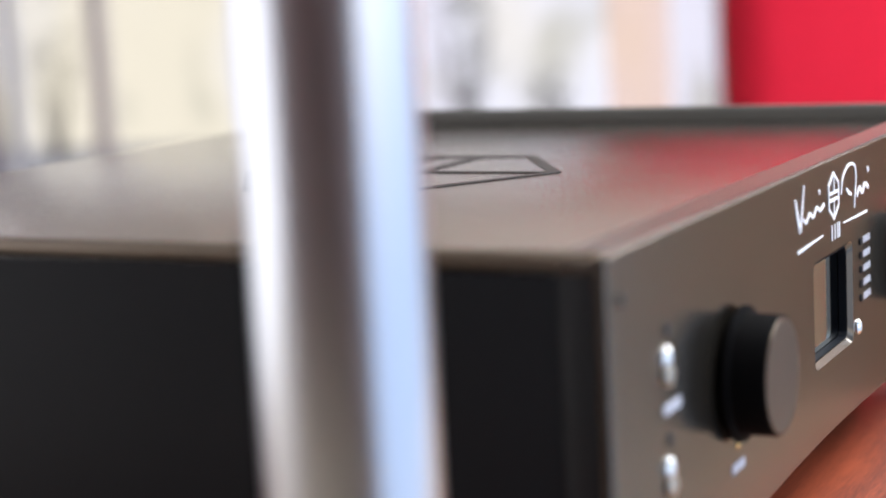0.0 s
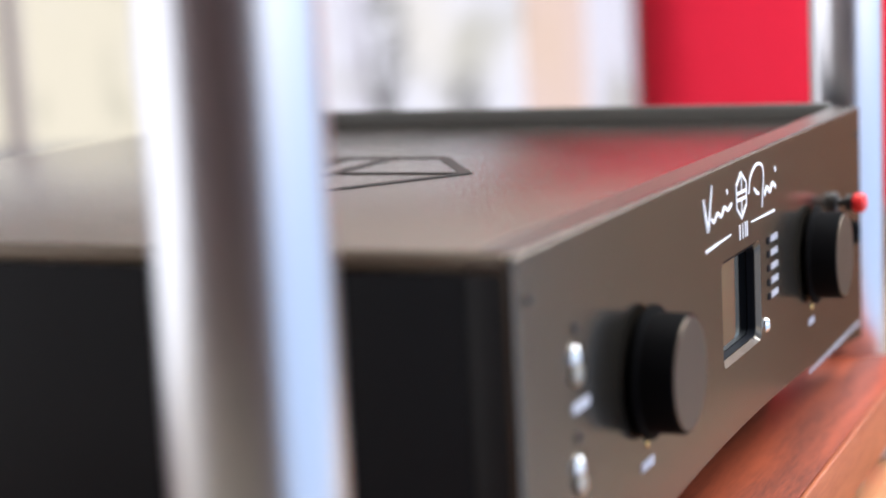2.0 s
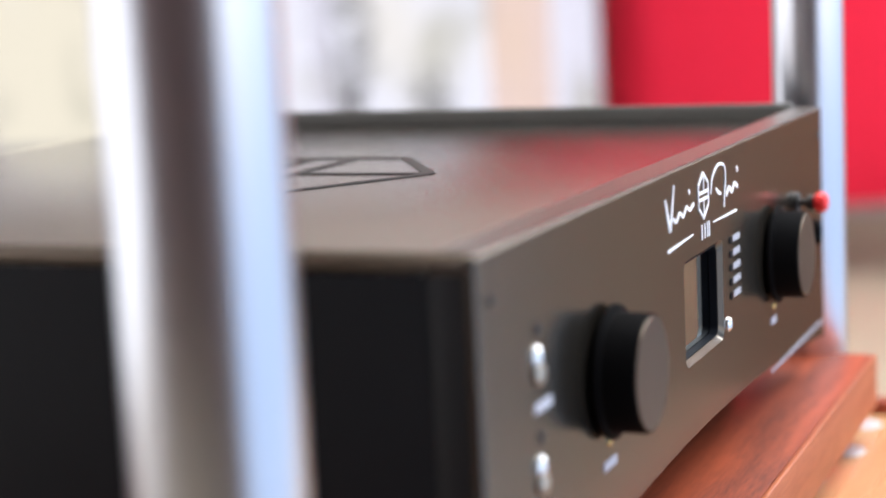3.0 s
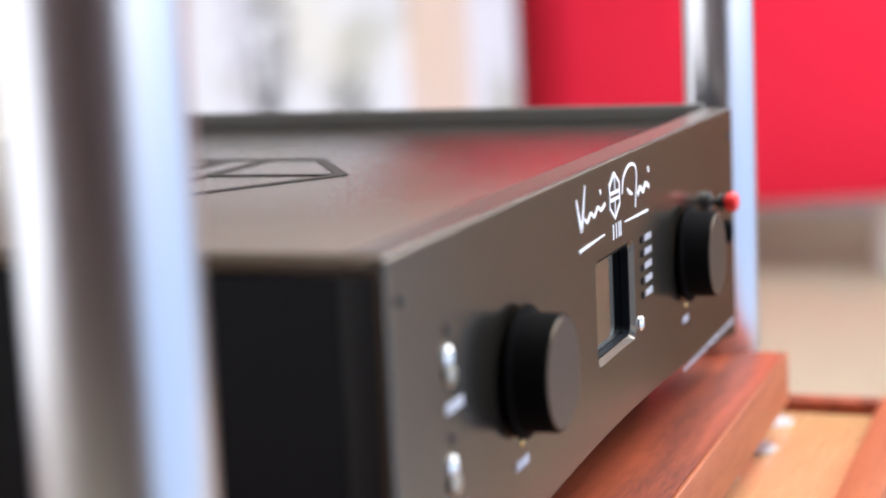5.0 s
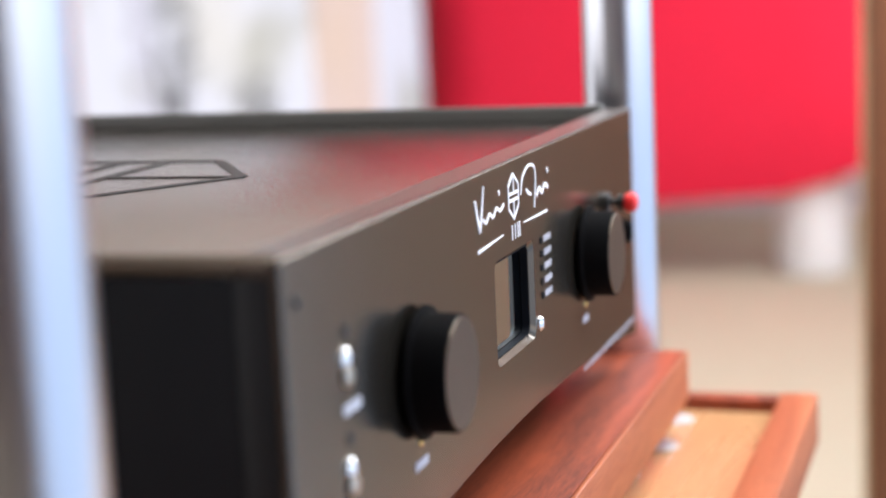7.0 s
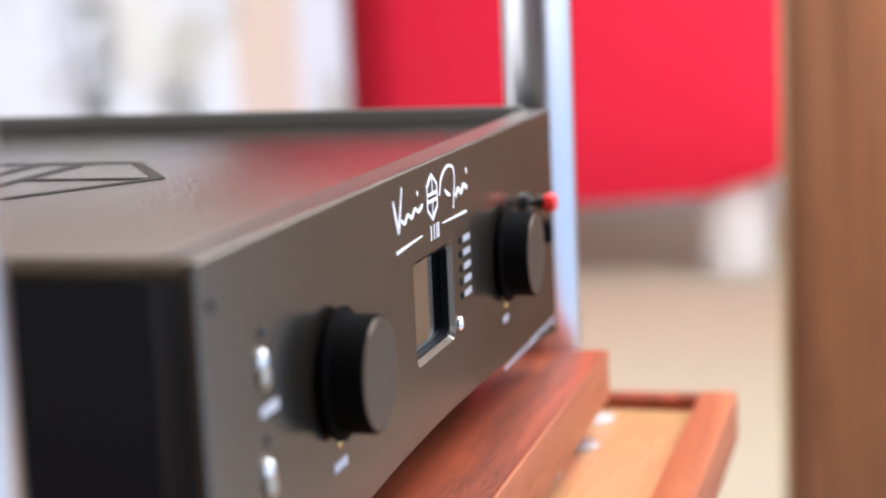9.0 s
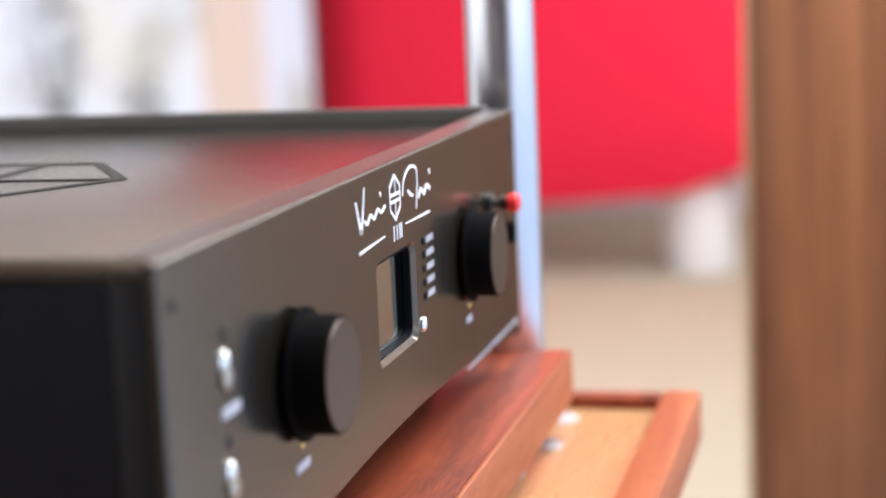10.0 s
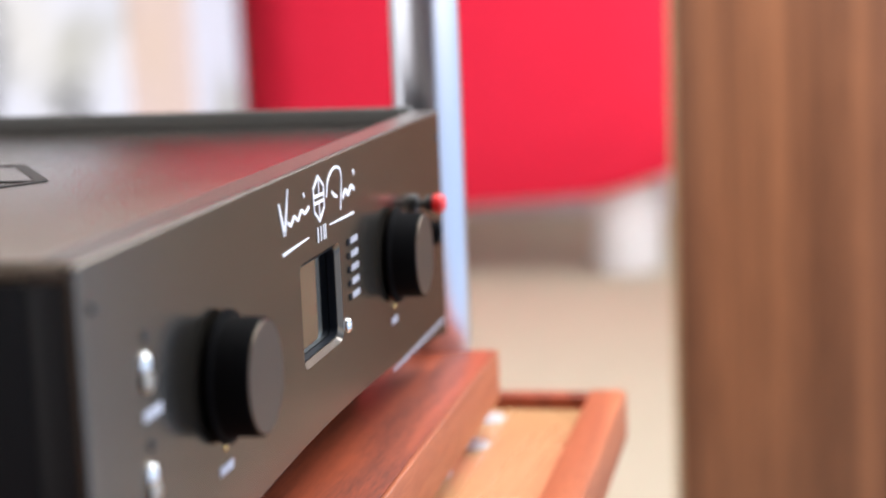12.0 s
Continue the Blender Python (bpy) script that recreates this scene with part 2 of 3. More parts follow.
def stroke(points, wide, lo, hi, plane="XZ", bm=None):
    """A pen line of changing breadth as a thin solid; wide is a number or one per point."""
    wides = wide if isinstance(wide, (list, tuple)) else [wide] * len(points)
    left, right = [], []
    for i, p in enumerate(points):
        a, b = points[max(i - 1, 0)], points[min(i + 1, len(points) - 1)]
        d = Vector((b[0] - a[0], b[1] - a[1])).normalized()
        w = wides[i] / 2
        left.append((p[0] - d.y * w, p[1] + d.x * w))
        right.append((p[0] + d.y * w, p[1] - d.x * w))
    fresh = bmesh.new()
    at = (lambda p, d: (p[0], d, p[1])) if plane == "XZ" else (lambda p, d: (p[0], p[1], d))
    rows = [[fresh.verts.new(at(q, d)) for q, d in ((l_, lo), (r_, lo), (r_, hi), (l_, hi))] for l_, r_ in zip(left, right)]
    for a, b in zip(rows, rows[1:]):
        for i in range(4):
            fresh.faces.new((a[i], a[(i + 1) % 4], b[(i + 1) % 4], b[i]))
    fresh.faces.new(rows[0]), fresh.faces.new(rows[-1])
    if bm is None:
        return fresh
    return join(bm, fresh)


def smooth_line(points, n=6):
    """Catmull-Rom through the points."""
    p = [Vector(q) for q in points]
    p = [2 * p[0] - p[1]] + p + [2 * p[-1] - p[-2]]
    out = []
    for i in range(1, len(p) - 2):
        for k in range(n):
            t = k / n
            out.append(0.5 * (2 * p[i] + (p[i + 1] - p[i - 1]) * t + (2 * p[i - 1] - 5 * p[i] + 4 * p[i + 1] - p[i + 2]) * t * t
                              + (3 * p[i] - p[i - 1] - 3 * p[i + 1] + p[i + 2]) * t ** 3))
    return [(q.x, q.y) for q in out + [p[-2]]]


# ---- the room ----
ROOM = (-1.95, 6.12, -0.92, 6.6, 2.5)    # x0, x1, y0, y1, height
X0, X1, Y0, Y1, HIGH = ROOM
NX, NY = 1.05, 1.3                      # the nearer end is narrower: its inner corner
solid("floor", box((X0 - 0.2, Y0 - 0.2, -0.1), (X1 + 0.2, Y1 + 0.2, 0)), CARPET, "beige fitted carpet in daylight", "floor", "structure")
solid("ceiling", box((X0 - 0.2, Y0 - 0.2, HIGH), (X1 + 0.2, Y1 + 0.2, HIGH + 0.1)), CEILING_PAINT, "plain white ceiling", "ceiling", "structure")
# two unseen walls, made dark to keep bounced light off the red divider
solid("wall_return", box((NX - 0.1, NY + 0.2, 0), (NX, Y1, HIGH)), WARM_PAINT, "unseen wall in a dark taupe", "wall", "structure")
solid("wall_far_north", box((NX - 0.1, Y1, 0), (X1 + 0.2, Y1 + 0.2, HIGH)), WARM_PAINT, "unseen wall in a dark taupe", "wall", "structure")


def wall_with_hole(along, at, thick, span, hole, sill, head):
    """along: the axis on which the wall runs; at: its inner face."""
    bm = bmesh.new()
    for a, b, c, d in ((span[0], hole[0], 0, HIGH), (hole[1], span[1], 0, HIGH), (hole[0], hole[1], 0, sill), (hole[0], hole[1], head, HIGH)):
        if b - a > 1e-4 and d - c > 1e-4:
            lo, hi = (a, at, c), (b, at + thick, d)
            if along == "y":
                lo, hi = (at, a, c), (at + thick, b, d)
            box([min(p, q) for p, q in zip(lo, hi)], [max(p, q) for p, q in zip(lo, hi)], bm=bm)
    return bm


solid("wall_west", box((X0 - 0.2, Y0 - 0.2, 0), (X0, NY + 0.2, HIGH)), WARM_PAINT, "unseen wall in a dark taupe", "wall", "structure")
solid("wall_north", wall_with_hole("x", NY, 0.2, (X0, NX), (-1.78, 0.97), 0.03, 2.2), WALL_PAINT, "lavender white wall with a wide garden window", "wall", "structure")
solid("wall_east", wall_with_hole("y", X1, 0.2, (Y0 - 0.2, Y1), (1.946, 6.50), 0.03, 2.15), WALL_PAINT, "lavender white wall round the garden window", "wall", "structure")
solid("wall_southwest", box((X0, Y0 - 0.2, 0), (-0.57, Y0, HIGH)), WARM_PAINT, "unseen wall in a dark taupe", "wall", "structure")
south = wall_with_hole("x", Y0, -0.2, (-0.57, 2.2), (-0.52, 2.15), 0.02, 2.35)
join(south, wall_with_hole("x", Y0, -0.2, (2.2, X1), (2.25, 5.4), 1.28, 2.35))
solid("wall_south", south, BEIGE_PAINT, "beige wall with a tall window and a long high window", "wall", "structure")

# the garden window: three panes between slim posts
win = thing("window_1", (X1, 1.946, 0.03), "tall wide garden window with three bright panes", "window", kind="structure")
for name, y0, y1 in (("jamb", 0.0, 0.045), ("post", 3.095, 3.14), ("post", 3.635, 3.68), ("jamb", 4.51, 4.554)):
    part(name, box((0.05, y0, 0.0), (0.13, y1, 2.12), 0.006), FRAME_GREY if y0 == 3.095 else FRAME_WHITE, win)
for name, y0, y1 in (("pane", 0.045, 3.095), ("pane", 3.14, 3.635), ("pane", 3.68, 4.51)):
    g = part(name, box((0.088, y0, 0.06), (0.094, y1, 2.06)), GLASS, win)
    g.visible_shadow = False
    part("rail", box((0.055, y0, 0.0), (0.125, y1, 0.06), 0.005), FRAME_WHITE, win)
    part("rail", box((0.055, y0, 2.06), (0.125, y1, 2.12), 0.005), FRAME_WHITE, win)
# glowing sheet: the garden's sun and shade are in its colour
solid("backdrop_garden", box((9.5, -4.0, -2.0), (9.55, 17.0, 8.0)), GARDEN_GLOW, "glowing backdrop painted as a blurred garden in daylight", "garden view", "structure")
# unseen glowing sheet that gives the posts their white edge
solid("backdrop_north", box((-3.2, 2.4, 0.0), (0.93, 2.45, 3.2)), NORTH_GARDEN_GLOW, "glowing backdrop painted as a blurred garden in daylight", "garden view", "structure")

solid("garden_ground", box((X1 + 0.2, -4.0, -0.16), (9.5, 17.0, -0.06)), GRAVEL, "pale gravel terrace outside the window", "terrace", "structure")


def shrub(x, y, low, high, wide, leaves, label):
    """Thin stems from the ground and a loose crown of separate small leaves."""
    ob = thing("shrub", (x, y, -0.06), label, "shrub")
    stems = bmesh.new()
    for k in range(5):
        a = 2 * math.pi * k / 5
        top = Vector((0.5 * wide * math.cos(a), 0.5 * wide * math.sin(a), 0.4 * low + 0.6 * high))
        join(stems, lathe([(0.012, 0), (0.008, 0.5), (0.003, 1.0)], 7), Matrix(((1, 0, top.x, 0.02 * math.cos(a)), (0, 1, top.y, 0.02 * math.sin(a)), (0, 0, top.z, 0), (0, 0, 0, 1))))
    part("stems", stems, BARK, ob, "thin grey stems")
    crown = bmesh.new()
    for k in range(leaves):
        a, q, h = random.uniform(0, 2 * math.pi), math.sqrt(random.random()), random.random()
        belly = wide * (0.55 + 0.45 * math.sin(math.pi * h)) * (0.85 + 0.3 * math.sin(3 * a + 2))
        spot = Matrix.Translation((q * belly * math.cos(a), q * belly * math.sin(a), low + (high - low) * h))
        m = spot @ Matrix.Rotation(random.uniform(0, 6.3), 4, "Z") @ Matrix.Rotation(random.uniform(-1.2, 1.2), 4, "X")
        size = random.uniform(0.025, 0.045)
        vs = [crown.verts.new(m @ Vector(p)) for p in ((-size, 0, 0), (0, -0.4 * size, 0.1 * size), (size, 0, 0), (0, 0.4 * size, 0.1 * size))]
        crown.faces.new(vs)
    part("crown", crown, LEAF, ob, "loose crown of small olive leaves")
    return ob


shrub(8.8, 4.40, 0.30, 1.05, 0.24, 250, "loose olive-leaved shrub standing on the gravel outside the window")
shrub(8.6, 7.35, 0.30, 1.25, 0.30, 75, "thin airy shrub standing on the gravel outside the window")
shrub(8.8, 3.87, 0.10, 0.52, 0.16, 120, "low olive-leaved shrub standing on the gravel outside the window")


def curtain(name, x, y0, y1, z0, z1, folds, mat, label):
    bm = bmesh.new()
    n = folds * 10
    rows = []
    for k in range(9):
        z = z0 + (z1 - z0) * k / 8
        rows.append([bm.verts.new((x + 0.022 * math.sin(2 * math.pi * folds * i / n + 0.3 * math.sin(k)) , y0 + (y1 - y0) * i / n, z)) for i in range(n + 1)])
    for a, b in zip(rows, rows[1:]):
        for i in range(n):
            bm.faces.new((a[i], a[i + 1], b[i + 1], b[i]))
    return solid(name, bm, mat, label, "curtain")


curtain("curtain", X1 - 0.09, 2.130, 2.399, 0.02, 2.3, 2, PEACH, "narrow peach cloth curtain lit through by the window")
curtain("curtain", X1 - 0.09, 1.925, 2.122, 0.02, 2.3, 3, SHEER, "sheer lavender-white curtain lit through by the window")
curtain("curtain", X1 - 0.09, 3.089, 3.215, 0.02, 2.3, 2, SHEER, "sheer lavender-white curtain gathered at a window post")
curtain("curtain", X1 - 0.09, 4.83, 5.02, 0.02, 2.3, 2, SHEER, "sheer lavender-white curtain gathered at a window post")
curtain("curtain", X1 - 0.09, 5.582, 5.80, 0.02, 2.3, 3, PLUM, "dark plum cloth curtain drawn aside")
solid("trim", box((X1 - 0.02, 1.879, 0.0), (X1, 1.924, HIGH), 0.004), BROWN_TRIM, "thin dark brown corner trim", "trim", "structure")

# ---- red divider ----
def plan_outline(x0, x1, y0, y1, near, far, n=10):
    """near, far: the corner radii in x and y at the y0 and the y1 end."""
    out = []
    (nx, ny), (fx, fy) = near, far
    for cx, cy, a0, rx, ry in ((x1 - 0.02, y1 - 0.02, 0, 0.02, 0.02), (x0 + fx, y1 - fy, 90, fx, fy), (x0 + nx, y0 + ny, 180, nx, ny), (x1 - nx, y0 + ny, 270, nx, ny)):
        out += [(cx + rx * math.cos(radians(a0 + 90 * i / n)), cy + ry * math.sin(radians(a0 + 90 * i / n))) for i in range(n + 1)]
    return out


def red_divider():
    screen = thing("room_divider", (4.633, 0.744, 0), "tall red fabric room divider, broader above, on stout white feet", "room divider")
    bm = bmesh.new()
    rings = []
    for k in range(25):
        f = k / 24
        spread = 0.42 * min(1.0, max(0.0, (f - 0.33) / 0.17))
        inset = 0.035 * max(0, 1 - f * 9) ** 2 + 0.06 * max(0, (f - 0.86) / 0.14) ** 2
        ring = []
        for x, y in plan_outline(inset, 0.48 - inset, -0.772 + inset, 0.846 + spread - inset, (0.18, 0.40), (0.47, 0.30 + 1.2 * spread)):
            foot = 0.184 + 0.135 * max(0.0, min(1.0, (0.03 - y) / 0.668)) ** 1.4
            foot += 0.20 * x / 0.48              # the underside rises towards the back
            ring.append(bm.verts.new((x, y, foot + (2.35 - foot) * f)))
        rings.append(ring)
    for a, b in zip(rings, rings[1:]):
        for i in range(len(a)):
            j = (i + 1) % len(a)
            bm.faces.new((a[i], a[j], b[j], b[i]))
    bm.faces.new(rings[0]), bm.faces.new(rings[-1])
    part("shell", bm, RED_FABRIC, screen)
    for x, y, tall in ((0.22, -0.405, 0.42), (0.22, 0.475, 0.28)):
        part("foot", lathe([(0, 0), (0.098, 0), (0.106, 0.008), (0.116, tall), (0, tall)], 32, Matrix.Translation((x, y, 0))), BIN_WHITE, screen, "stout white enamelled foot")
    return screen


red_divider()

# ---- walnut loudspeaker ----
speaker = thing("loudspeaker", (1.45, -0.0425, 0), "tall walnut veneered loudspeaker cabinet on the carpet", "loudspeaker")
part("cabinet", box((0, -0.27, 0.03), (0.34, 0, 1.36), 0.004), WALNUT, speaker)
part("plinth", box((0.012, -0.26, 0), (0.33, -0.01, 0.03), 0.003), BLACK, speaker)
part("baffle_edge", box((0.002, 0.0005, 0.03), (0.338, 0.0055, 1.36), 0.002), material("pale_walnut_edge", (0.36, 0.22, 0.11), 0.5, 0, (0.42, 0.27, 0.14), 20), speaker, "pale veneer edge strip")

# ---- hi-fi rack: cherry shelf, aluminium posts, tray below ----
SHELF = TOP - 0.127
rack = thing("hifi_rack", (0.2, 0.15, 0), "cherry wood hi-fi rack with round satin aluminium posts", "rack")
B = Vector((0.2, 0.15, 0))


def rel(lo, hi):
    return tuple(Vector(lo) - B), tuple(Vector(hi) - B)


part("shelf", box(*rel((-0.075, -0.0148, SHELF - 0.026), (0.474, 0.40, SHELF)), 0.0010), CHERRY, rack, "reddish cherry shelf board")
# added strip: daylight on the shelf's front edge, put into paler cherry
part("lit_edge_strip", box(*rel((-0.075, -0.0172, SHELF - 0.0258), (0.474, -0.0149, SHELF + 0.0001)), 0.0008, 3), CHERRY_LIT, rack, "cherry front edge strip with daylight in its paler colour")
for x in (-0.0945, 0.4838):
    part("post", lathe([(0, SHELF - 0.026), (0.0162, SHELF - 0.026), (0.0175, SHELF - 0.024), (0.0175, TOP + 0.33), (0.0160, TOP + 0.332), (0, TOP + 0.332)], 96,
                       Matrix.Translation((x - B.x, 0.0166 - B.y, 0))), POST, rack, "satin aluminium round post")
RIM = TOP - 0.163
tray = part("tray", box(*rel((-0.08, -0.056, RIM - 0.022), (0.520, 0.40, RIM - 0.007)), 0.001), MAPLE, rack, "pale maple tray floor")
# front and near end rims take the same daylight-pale cherry
part("rim", box(*rel((-0.095, -0.076, RIM - 0.028), (0.537, -0.056, RIM)), 0.002), CHERRY_LIT, rack, "cherry front edge")
part("rim", box(*rel((0.524, -0.056, RIM - 0.028), (0.537, 0.40, RIM - 0.0008)), 0.0015), CHERRY, rack, "cherry end edge")
part("rim", box(*rel((-0.095, -0.056, RIM - 0.028), (-0.08, 0.40, RIM)), 0.002), CHERRY_LIT, rack, "cherry end edge")
part("spacer", box(*rel((-0.05, 0.10, RIM - 0.007), (0.44, 0.38, SHELF - 0.026)), 0.001), CHERRY, rack)
part("base", box(*rel((-0.07, -0.03, 0.0), (0.50, 0.39, RIM - 0.022)), 0.003), CHERRY, rack)
for x, y in ((0.4965, -0.0060), (0.4453, -0.0065), (0.3944, 0.003)):
    d = thing("steel_disc", (x, y, RIM - 0.007), "small round steel floor disc lying on the maple tray", "disc", "steel discs on the tray")
    part("plate", lathe([(0, 0), (0.0088, 0), (0.0094, 0.0004), (0.0094, 0.0010), (0.0089, 0.0014), (0.003, 0.0014), (0.0015, 0.0008), (0, 0.0008)], 40), DISC, d)

# ---- amplifier ----
W, DEEP, H = 0.43, 0.37, 0.1085
amp = thing("amplifier", (0, 0, SHELF), "bronze-grey metal hi-fi amplifier with black sides on the cherry shelf", "amplifier")
T = TOP - SHELF                     # height of the top edge above the shelf


def arch(x):
    return T - 0.0955 - 0.013 * ((x - W / 2) / (W / 2)) ** 2


# front panel with an arched lower edge and a window cut through it
PT = 0.0125                         # panel thickness
WIN = (0.187, 0.2375, T - 0.0685, T - 0.0345)


def rounded(x0, x1, z0, z1, r, n=5):
    out = []
    for cx, cz, a0 in ((x1 - r, z1 - r, 0), (x0 + r, z1 - r, 90), (x0 + r, z0 + r, 180), (x1 - r, z0 + r, 270)):
        out += [(cx + r * math.cos(radians(a0 + 90 * i / n)), cz + r * math.sin(radians(a0 + 90 * i / n))) for i in range(n + 1)]
    return out


def front_panel():
    bm = bmesh.new()
    r = 0.0026
    outer = [(W - r + r * math.sin(radians(a)), T - r + r * math.cos(radians(a))) for a in range(0, 91, 15)]
    outer += [(W - (W * i / 40), arch(W - W * i / 40)) for i in range(41)]
    outer += [(r - r * math.cos(radians(a)), T - r + r * math.sin(radians(a))) for a in range(0, 91, 15)]
    hole = rounded(*WIN, 0.0035)

    def ring(points, y, shrink):
        vs = []
        for x, z in points:
            xx = min(max(x, shrink), W - shrink)
            zz = min(z, T - shrink)
            vs.append(bm.verts.new((xx, y, zz)))
        return vs

    soft = 0.0014                   # the rounding of the front edges
    rounds = [ring(outer, soft * (1 - math.cos(radians(a))), soft * (1 - math.sin(radians(a)))) for a in range(0, 91, 10)]
    shells = rounds + [ring(outer, PT, 0.0)]
    front, back = shells[0], shells[-1]
    for a, b in zip(shells, shells[1:]):
        for i in range(len(a)):
            j = (i + 1) % len(a)
            bm.faces.new((a[i], a[j], b[j], b[i]))
    cx, cz = (WIN[0] + WIN[1]) / 2, (WIN[2] + WIN[3]) / 2
    wide = [(cx + (x - cx) * 1.06, cz + (z - cz) * 1.10) for x, z in hole]
    h0, h1 = [bm.verts.new((x, 0, z)) for x, z in wide], [bm.verts.new((x, 0.0019, z)) for x, z in hole]
    h2 = [bm.verts.new((x, PT, z)) for x, z in hole]
    for a, b in ((h0, h1), (h1, h2)):
        for i in range(len(a)):
            j = (i + 1) % len(a)
            bm.faces.new((a[i], a[j], b[j], b[i]))
    for o, h in ((front, h0), (back, h2)):
        es = []
        for loop in (o, h):
            for i in range(len(loop)):
                e = bm.edges.get((loop[i], loop[(i + 1) % len(loop)]))
                es.append(e)
        bmesh.ops.triangle_fill(bm, use_beauty=True, use_dissolve=False, edges=es)
    bmesh.ops.remove_doubles(bm, verts=bm.verts, dist=1e-6)
    return bm


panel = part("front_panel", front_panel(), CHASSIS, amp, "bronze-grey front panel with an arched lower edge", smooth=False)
bezel = bmesh.new()
tube = [[bezel.verts.new((x, y, z)) for x, z in rounded(WIN[0] + g, WIN[1] - g, WIN[2] + g, WIN[3] - g, 0.0033)] for y, g in ((0.0021, 0.0001), (0.0021, 0.0004), (0.0048, 0.0007), (0.0048, 0.0001))]
for a, b in zip(tube, tube[1:]):
    for i in range(len(a)):
        bezel.faces.new((a[i], a[(i + 1) % len(a)], b[(i + 1) % len(b)], b[i]))
part("bezel", bezel, RECESS, amp, "glossy black recess of the display")
part("display_glass", box((WIN[0] + 0.0002, 0.0050, WIN[2] + 0.0002), (WIN[1] - 0.0002, 0.0080, WIN[3] - 0.0002)), DARK_GLASS, amp, "dark mirror-like display glass, switched off")

# body: black sides, recessed textured top, rails that stand a little above it
LIP = 0.0055
# thin dark sheet laid over the metal end, shading it by colour
part("panel_end_shade", box((-0.0005, 0.0030, T - H + 0.004), (-0.0001, PT - 0.0004, T - 0.0048), 0.0001), PANEL_END, amp, "dark brown sheet over the thick front panel's end, for its shade")
part("side", box((-0.0006, PT, T - H + 0.004), (-0.0001, DEEP, T - 0.0050), 0.0001), SIDE, amp, "matt black side")
part("side", box((W - 0.006, PT, T - H + 0.004), (W, DEEP, T - 0.0060), 0.0008), SIDE, amp, "matt black side")
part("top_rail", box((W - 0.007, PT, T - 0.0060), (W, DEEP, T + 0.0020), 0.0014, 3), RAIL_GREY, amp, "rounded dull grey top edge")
part("back_panel", box((0.006, DEEP - 0.004, T - H + 0.004), (W - 0.006, DEEP, T - LIP - 0.002), 0.0005), SIDE, amp)
part("bottom", box((0.006, PT, T - H + 0.006), (W - 0.006, DEEP - 0.004, T - H + 0.009)), SIDE, amp)
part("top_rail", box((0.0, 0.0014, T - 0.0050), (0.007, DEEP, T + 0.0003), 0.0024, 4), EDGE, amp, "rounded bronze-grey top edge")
# thin cap over the panel's top: reflected light put into a paler colour
part("panel_top", box((0.0071, 0.0014, T - 0.0012), (W - 0.0030, PT - 0.0002, T + 0.00006)), PANEL_TOP, amp, "upper face of the front panel, paled by painted sheen")
part("top_plate", box((0.007, PT, T - LIP - 0.003), (W - 0.007, DEEP, T - LIP), 0.0005), TOP_PLATE, amp, "finely textured bronze-grey top, its sheen in the pale colour")
for x, y in ((0.05, 0.05), (W - 0.05, 0.05), (0.05, DEEP - 0.05), (W - 0.05, DEEP - 0.05)):
    part("foot", lathe([(0, 0), (0.017, 0), (0.019, 0.002), (0.019, T - H + 0.006), (0, T - H + 0.006)], 40, Matrix.Translation((x, y, 0))), BLACK, amp)


# crest of bars, on the panel in white and let into the top in black
def crest(name, cx, c0, half, tall, bar, lo, hi, plane, mat, parent, label):
    """A six-sided outline standing on its point, a mid line in either end and two bars across; each bar a part."""
    sh, gap = tall * 0.26, tall * 0.075
    pts = [(cx, c0), (cx + half, c0 + sh), (cx + half, c0 + tall - sh), (cx, c0 + tall), (cx - half, c0 + tall - sh), (cx - half, c0 + sh)]
    mid = c0 + tall / 2
    lines = [(a, b, bar) for a, b in zip(pts, pts[1:] + pts[:1])]
    for s in (-1, 1):
        lines.append(((cx - half, mid + s * gap), (cx + half, mid + s * gap), bar))
        lines.append(((cx, mid + s * gap), (cx, mid + s * tall / 2), bar * 0.8))
    for i, (a, b, w) in enumerate(lines):
        lift = 0.00002 * i
        part(name, stroke([a, b], w, lo - (lift if plane == "XZ" else 0), hi + (lift if plane == "XY" else 0), plane), mat, parent, label)


crest("engraved_bar", 0.2125, 0.1045, 0.056, 0.1350, 0.0046, T - LIP - 0.001, T - LIP + 0.0003, "XY", GROOVE, amp, "black engraved line of the crest")
INK = (-0.00025, 0.0002)
crest("crest_bar", 0.2132, T - 0.0215, 0.0068, 0.0162, 0.0011, *INK, "XZ", WHITE_INK, panel, "white printed line of the crest")


def pen(points, wide):
    part("pen_stroke", stroke(points, wide, *INK), WHITE_INK, panel, "white flowing pen stroke")


pen([(0.1648, T - 0.0088), (0.1672, T - 0.0145), (0.1698, T - 0.0198)], [0.0014, 0.0020, 0.0022])
pen([(0.1700, T - 0.0198), (0.1728, T - 0.0125), (0.1755, T - 0.0050)], [0.0022, 0.0016, 0.0010])
pen(smooth_line([(0.1738, T - 0.0162), (0.1775, T - 0.0176), (0.1818, T - 0.0154), (0.1862, T - 0.0170), (0.1908, T - 0.0146), (0.1950, T - 0.0160), (0.2005, T - 0.0146)]), 0.0013)
pen([(0.1942, T - 0.0090), (0.1950, T - 0.0104)], 0.0013)
pen(smooth_line([(0.2235, T - 0.0142), (0.2265, T - 0.0085), (0.2350, T - 0.0050), (0.2435, T - 0.0062), (0.2452, T - 0.0110), (0.2436, T - 0.0165), (0.2425, T - 0.0215)]), 0.0011)
